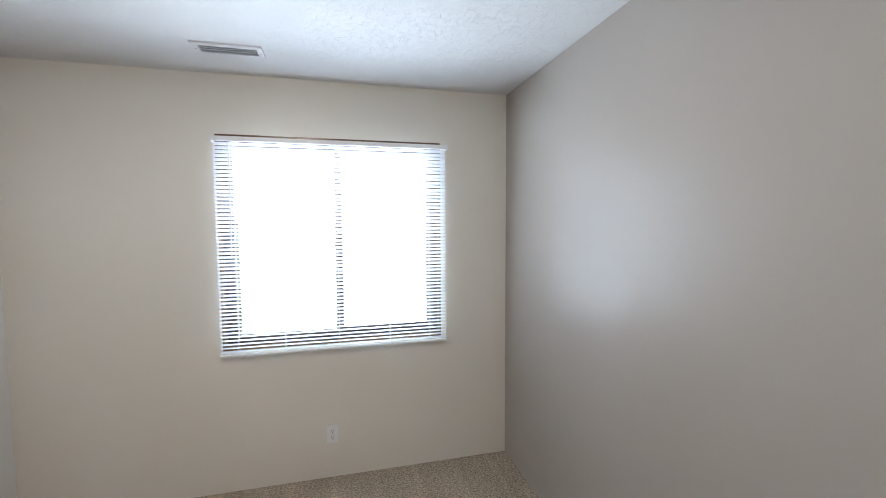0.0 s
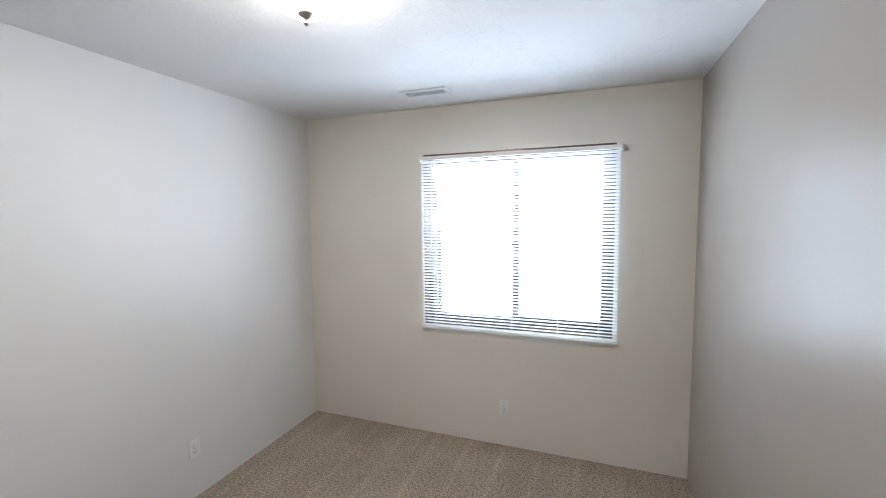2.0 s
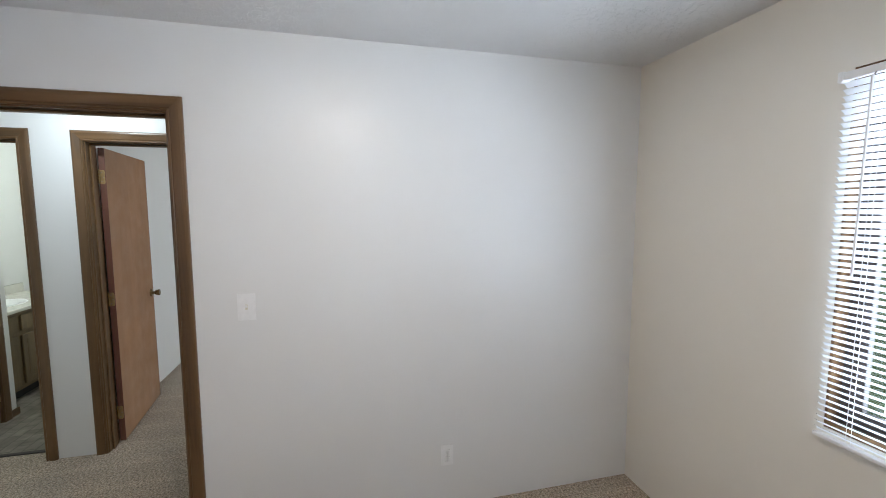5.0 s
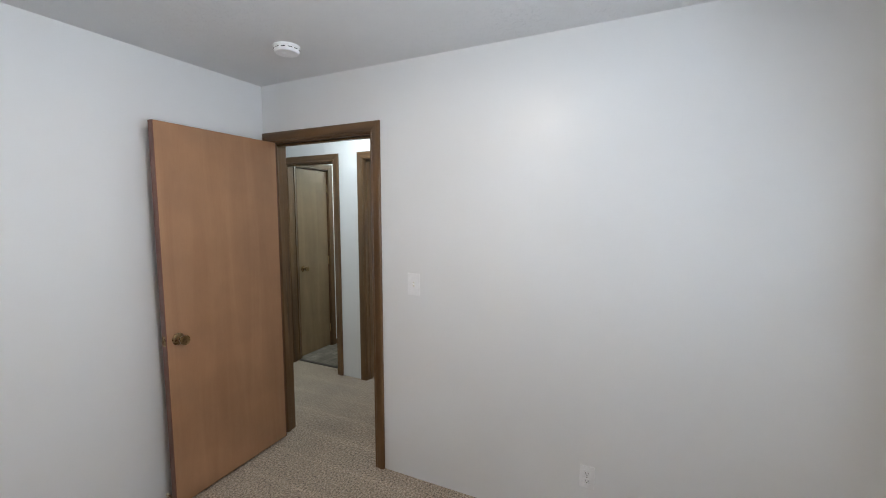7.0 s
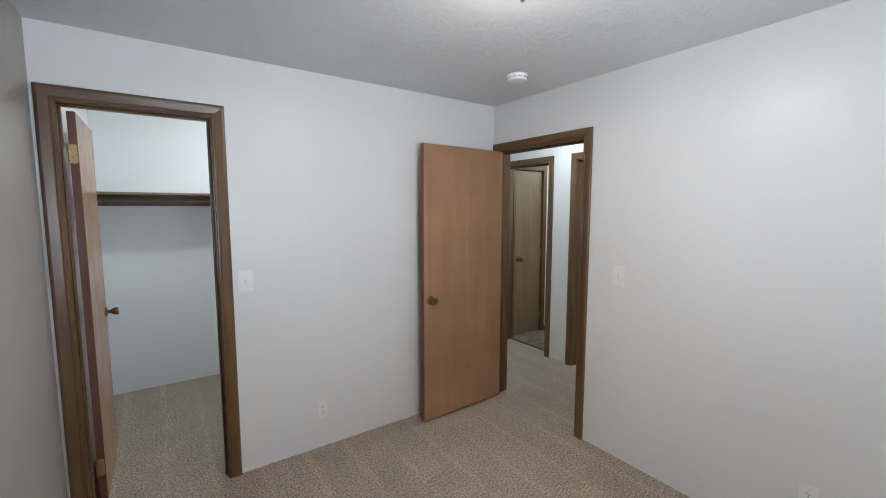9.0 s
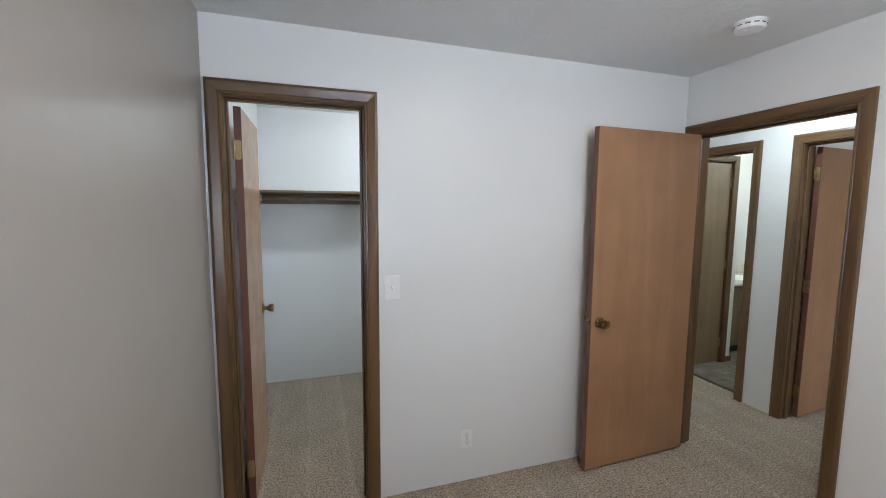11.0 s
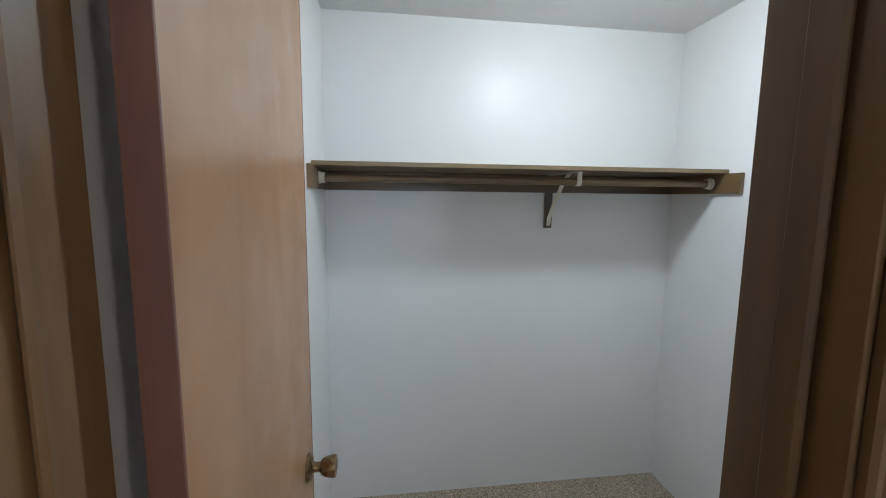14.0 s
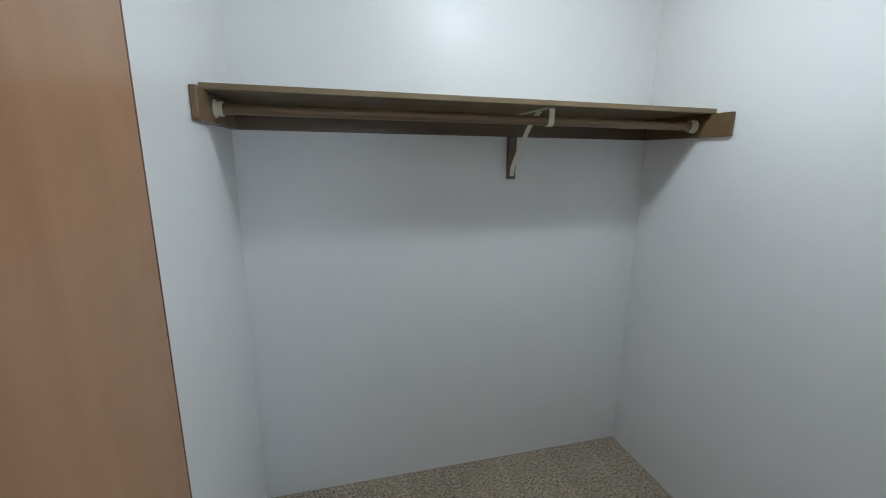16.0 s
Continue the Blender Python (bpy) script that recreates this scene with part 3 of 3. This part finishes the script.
def smoke_detector():
    t = thing("smoke_detector", "round white plastic smoke detector on the ceiling", "smoke detector", pose(0.42, 0.681, H))
    part("mounting_ring", lathe([(0, 0), (0.066, 0), (0.067, -0.004), (0.066, -0.009), (0, -0.009)], 40), M_PLASTIC, t, smooth=True)
    part("cover", lathe([(0, -0.009), (0.062, -0.009), (0.063, -0.022), (0.056, -0.034), (0.044, -0.037), (0, -0.038)], 40), M_PLASTIC, t, smooth=True)
    for k in range(12):
        a = 2 * math.pi * k / 12
        part("slot", one_box(-0.010, 0.0615, -0.021, 0.010, 0.0637, -0.017), M_SLOT, t).rotation_euler = (0, 0, a)
    part("test_button", rod((0.02, 0, -0.036), (0.02, 0, -0.040), 0.008), M_PLASTIC, t, smooth=True)


def ceiling_vent():
    x0, x1, y0, y1 = 1.04, 1.352, 2.862, 2.992
    t = thing("ceiling_vent", "white metal louvered ceiling air register", "air vent", pose((x0 + x1) / 2, (y0 + y1) / 2, H))
    a, b = (x1 - x0) / 2, (y1 - y0) / 2
    part("duct_backing", one_box(-a + 0.02, -b + 0.02, -0.002, a - 0.02, b - 0.02, -0.0005), M_DUCT, t, "dark duct behind the louvers")
    for r in ((-a, -b, a, -b + 0.028), (-a, b - 0.028, a, b), (-a, -b + 0.028, -a + 0.028, b - 0.028), (a - 0.028, -b + 0.028, a, b - 0.028)):
        part("frame", one_box(r[0], r[1], -0.010, r[2], r[3], -0.0005, 0.003, 2), M_VENT, t)
    n = 21
    for k in range(n):
        x = -a + 0.036 + (2 * a - 0.072) * k / (n - 1)
        o = part("louver", one_box(-0.0008, -b + 0.027, -0.0065, 0.0008, b - 0.027, 0.0065), M_VENT, t)
        o.location, o.rotation_euler = (x, 0, -0.009), (0, radians(-35), 0)
    for y in (-0.012, 0.012):
        part("cross_bar", one_box(-a + 0.027, y - 0.001, -0.008, a - 0.027, y + 0.001, -0.003), M_VENT, t)
    for x in (-a + 0.013, a - 0.013):
        part("screw", rod((x, 0, -0.010), (x, 0, -0.0115), 0.004, 10), M_NICKEL, t)


ceiling_light()
closet_light()
# unseen dome, added where the hall fill hangs
small_light("added_hall_light", "lit frosted dome lamp added out of view on the hall ceiling", -0.56, 0.15)
# bathroom dome is likewise added, out of sight, round its fill
small_light("added_bathroom_light", "lit frosted dome lamp added out of view on the bathroom ceiling", -2.4, -0.65)
smoke_detector()
ceiling_vent()


# ---------------- wall plates ----------------
def plate_body(t, w=0.035, h=0.057):
    part("cover_plate", one_box(-w, -0.0055, -h, w, 0, h, 0.0025, 2), M_PLASTIC, t)


def outlet(m):
    """Plate on the local xz plane, facing -y."""
    t = thing("wall_outlet", "white plastic duplex wall outlet above the carpet", "outlet", m, group="wall outlets")
    plate_body(t)
    for z in (-0.0195, 0.0195):
        r = part("receptacle", one_box(-0.0165, -0.0075, z - 0.0135, 0.0165, -0.005, z + 0.0135, 0.004, 3), M_PLASTIC, t)
        for x, h in ((-0.0065, 0.0045), (0.0065, 0.0037)):
            part("slot", one_box(x - 0.0011, -0.0079, z + 0.002 - h, x + 0.0011, -0.0068, z + 0.002 + h), M_SLOT, r)
        part("ground_hole", rod((0, -0.0079, z - 0.008), (0, -0.0068, z - 0.008), 0.0026, 10), M_SLOT, r)
    part("screw", rod((0, -0.0055, 0), (0, -0.0068, 0), 0.003, 10), M_NICKEL, t)
    return t


def switch(m, label):
    t = thing("light_switch", label, "light switch", m, group="light switches")
    plate_body(t, 0.040, 0.0635)
    part("toggle_slot", one_box(-0.0052, -0.0062, -0.012, 0.0052, -0.005, 0.012), M_IVORY, t)
    tg = one_box(-0.0042, -0.018, -0.005, 0.0042, -0.004, 0.005, 0.0015, 1)
    bmesh.ops.rotate(tg, verts=tg.verts[:], cent=(0, -0.004, 0), matrix=Euler((radians(-28), 0, 0)).to_matrix())
    part("toggle", tg, M_PLASTIC, t)
    for z in (-0.030, 0.030):
        part("screw", rod((0, -0.0055, z), (0, -0.0066, z), 0.003, 10), M_PLASTIC, t)
    return t


first = outlet(pose(1.626, Y1 - 0.0005, 0.280))
copy_thing(first, pose(0.0005, 2.149, 0.300, 0, 0, 90))
copy_thing(first, pose(1.503, 0.0005, 0.262, 0, 0, 180))
copy_thing(first, pose(-3.2, -0.0995, 0.30, 0, 0, 180))
copy_thing(first, pose(-4.5995, 0.336, 0.25, 0, 0, 90))
copy_thing(first, pose(-4.5995, 0.42, 0.25, 0, 0, 90))
switch(pose(0.0005, 1.175, 1.184, 0, 0, 90), "white plastic toggle switch beside the bedroom entry")
switch(pose(1.937, 0.0005, 1.177, 0, 0, 180), "white plastic toggle switch beside the closet door")


# ---------------- closet shelf ----------------
def closet_shelf():
    xl, xr, yb, yf, zt = 0.93, 2.75, -1.78, -1.41, 1.727
    t = thing("closet_shelf", "brown wooden closet shelf with hanging rod", "shelf", pose(0, 0, zt))
    part("board", one_box(xl + 0.004, yb + 0.002, -0.018, xr - 0.004, yf, 0, 0.002, 2), M_SHELF, t, "tan wooden shelf board")
    part("back_cleat", one_box(xl + 0.019, yb + 0.001, -0.107, xr - 0.019, yb + 0.019, -0.0185, 0.002, 1), M_CLEAT, t)
    for x in (xl + 0.001, xr - 0.019):
        part("side_cleat", one_box(x, yb + 0.001, -0.107, x + 0.018, yf + 0.082, -0.0185, 0.002, 1), M_CLEAT_Y, t)
    ry, rz = -1.497, -0.062
    part("hanging_rod", rod((xl + 0.022, ry, rz), (xr - 0.022, ry, rz), 0.0165, 24), M_ROD, t, "round brown wooden hanging rod", smooth=True)
    for x, s in ((xl + 0.019, 1), (xr - 0.019, -1)):
        m = pose(x, ry, rz, 0, 90 * s, 0)
        part("rod_socket", lathe([(0.017, 0), (0.027, 0), (0.027, 0.004), (0.0225, 0.006), (0.0225, 0.024), (0.0172, 0.024), (0.0172, 0.001)], 24, m), M_IVORY, t, "ivory plastic rod socket", smooth=True)
    bx = 1.63
    part("bracket_block", one_box(bx - 0.019, yb + 0.001, -0.288, bx + 0.019, yb + 0.019, -0.1075, 0.002, 1), M_CLEAT, t)
    br = part("bracket", one_box(bx - 0.010, yb + 0.0195, -0.0215, bx + 0.010, -1.47, -0.0187, 0.0008, 1), M_IVORY, t, "ivory painted metal shelf bracket")
    part("bracket_foot", one_box(bx - 0.009, yb + 0.0195, -0.275, bx + 0.009, yb + 0.0225, -0.235, 0.0008, 1), M_IVORY, br)
    part("screw", rod((bx, yb + 0.0225, -0.257), (bx, yb + 0.0290, -0.257), 0.0035, 10), M_NICKEL, br)
    # curved brace from the wall foot up to the rod hook
    pts = [(yb + 0.024, -0.265), (yb + 0.028, -0.235), (-1.70, -0.17), (-1.62, -0.085), (-1.57, -0.045), (-1.53, -0.024)]
    bm = bmesh.new()
    prev = None
    for i, (y, z) in enumerate(pts):
        y2, z2 = pts[min(i + 1, len(pts) - 1)]
        y1, z1 = pts[max(i - 1, 0)]
        d = Vector((y2 - y1, z2 - z1)).normalized()
        nx, nz = -d.y * 0.0015, d.x * 0.0015
        ring = [bm.verts.new(p) for p in ((bx - 0.010, y - nx, z - nz), (bx + 0.010, y - nx, z - nz), (bx + 0.010, y + nx, z + nz), (bx - 0.010, y + nx, z + nz))]
        if prev:
            for k in range(4):
                bm.faces.new((prev[k], prev[(k + 1) % 4], ring[(k + 1) % 4], ring[k]))
        else:
            bm.faces.new(ring)
        prev = ring
    bm.faces.new(prev)
    bmesh.ops.recalc_face_normals(bm, faces=bm.faces[:])
    part("brace", bm, M_IVORY, br)
    # hook under the rod
    hk = bmesh.new()
    prev = None
    for i in range(11):
        a = radians(200 + i * 17)
        c, s = math.cos(a), math.sin(a)
        ring = [hk.verts.new((bx - 0.024 + dx, ry + r * c, rz + r * s)) for dx, r in ((-0.011, 0.0172), (0.011, 0.0172), (0.011, 0.020), (-0.011, 0.020))]
        if prev:
            for k in range(4):
                hk.faces.new((prev[k], prev[(k + 1) % 4], ring[(k + 1) % 4], ring[k]))
        else:
            hk.faces.new(ring)
        prev = ring
    hk.faces.new(prev)
    bmesh.ops.recalc_face_normals(hk, faces=hk.faces[:])
    part("rod_hook", hk, M_IVORY, br)
    part("hook_arm", one_box(bx - 0.035, ry + 0.0165, rz - 0.004, bx - 0.013, ry + 0.0195, -0.0187, 0.001, 1), M_IVORY, br)


closet_shelf()


# ---------------- bathroom vanity ----------------
def vanity():
    x0, x1, y0, y1 = -3.1, -1.85, -1.64, -1.105
    t = thing("bathroom_vanity", "brown wooden bathroom vanity cabinet with panel doors", "vanity", pose(0, 0, 0.004))
    part("toe_kick", one_box(x0, y0, 0, x1, y1 - 0.06, 0.09), M_SLOT, t)
    part("body", one_box(x0, y0, 0.09, x1, y1, 0.77, 0.002, 1), M_CABINET, t)
    w = (x1 - x0) / 4
    for k in range(4):
        a, b = x0 + k * w + 0.02, x0 + (k + 1) * w - 0.02
        d = part("door", one_box(a, y1 + 0.001, 0.13, b, y1 + 0.019, 0.56, 0.005, 2), M_CABINET, t)
        part("panel", one_box(a + 0.045, y1 + 0.017, 0.175, b - 0.045, y1 + 0.022, 0.515, 0.002, 1), M_CABINET, d)
        part("drawer_front", one_box(a, y1 + 0.001, 0.60, b, y1 + 0.019, 0.735, 0.005, 2), M_CABINET, t)
    c = thing("vanity_top", "cream cultured marble vanity top with sink", "countertop", pose(0, 0, 0.774))
    part("slab", one_box(x0 - 0.003, y0, 0, x1 + 0.003, y1 + 0.035, 0.032, 0.008, 3), M_COUNTER, c)
    part("splash", one_box(x0, y0, 0.033, x1, y0 + 0.02, 0.12, 0.004, 2), M_COUNTER, c)
    part("basin_rim", lathe([(0.19, 0.033), (0.215, 0.033), (0.21, 0.042), (0.19, 0.044), (0.17, 0.036), (0.10, 0.034), (0, 0.034)], 36, Matrix.Translation((-2.35, -1.36, 0)) @ Matrix.Diagonal((1.1, 0.85, 1, 1))), M_PLASTIC, c, smooth=True)


vanity()
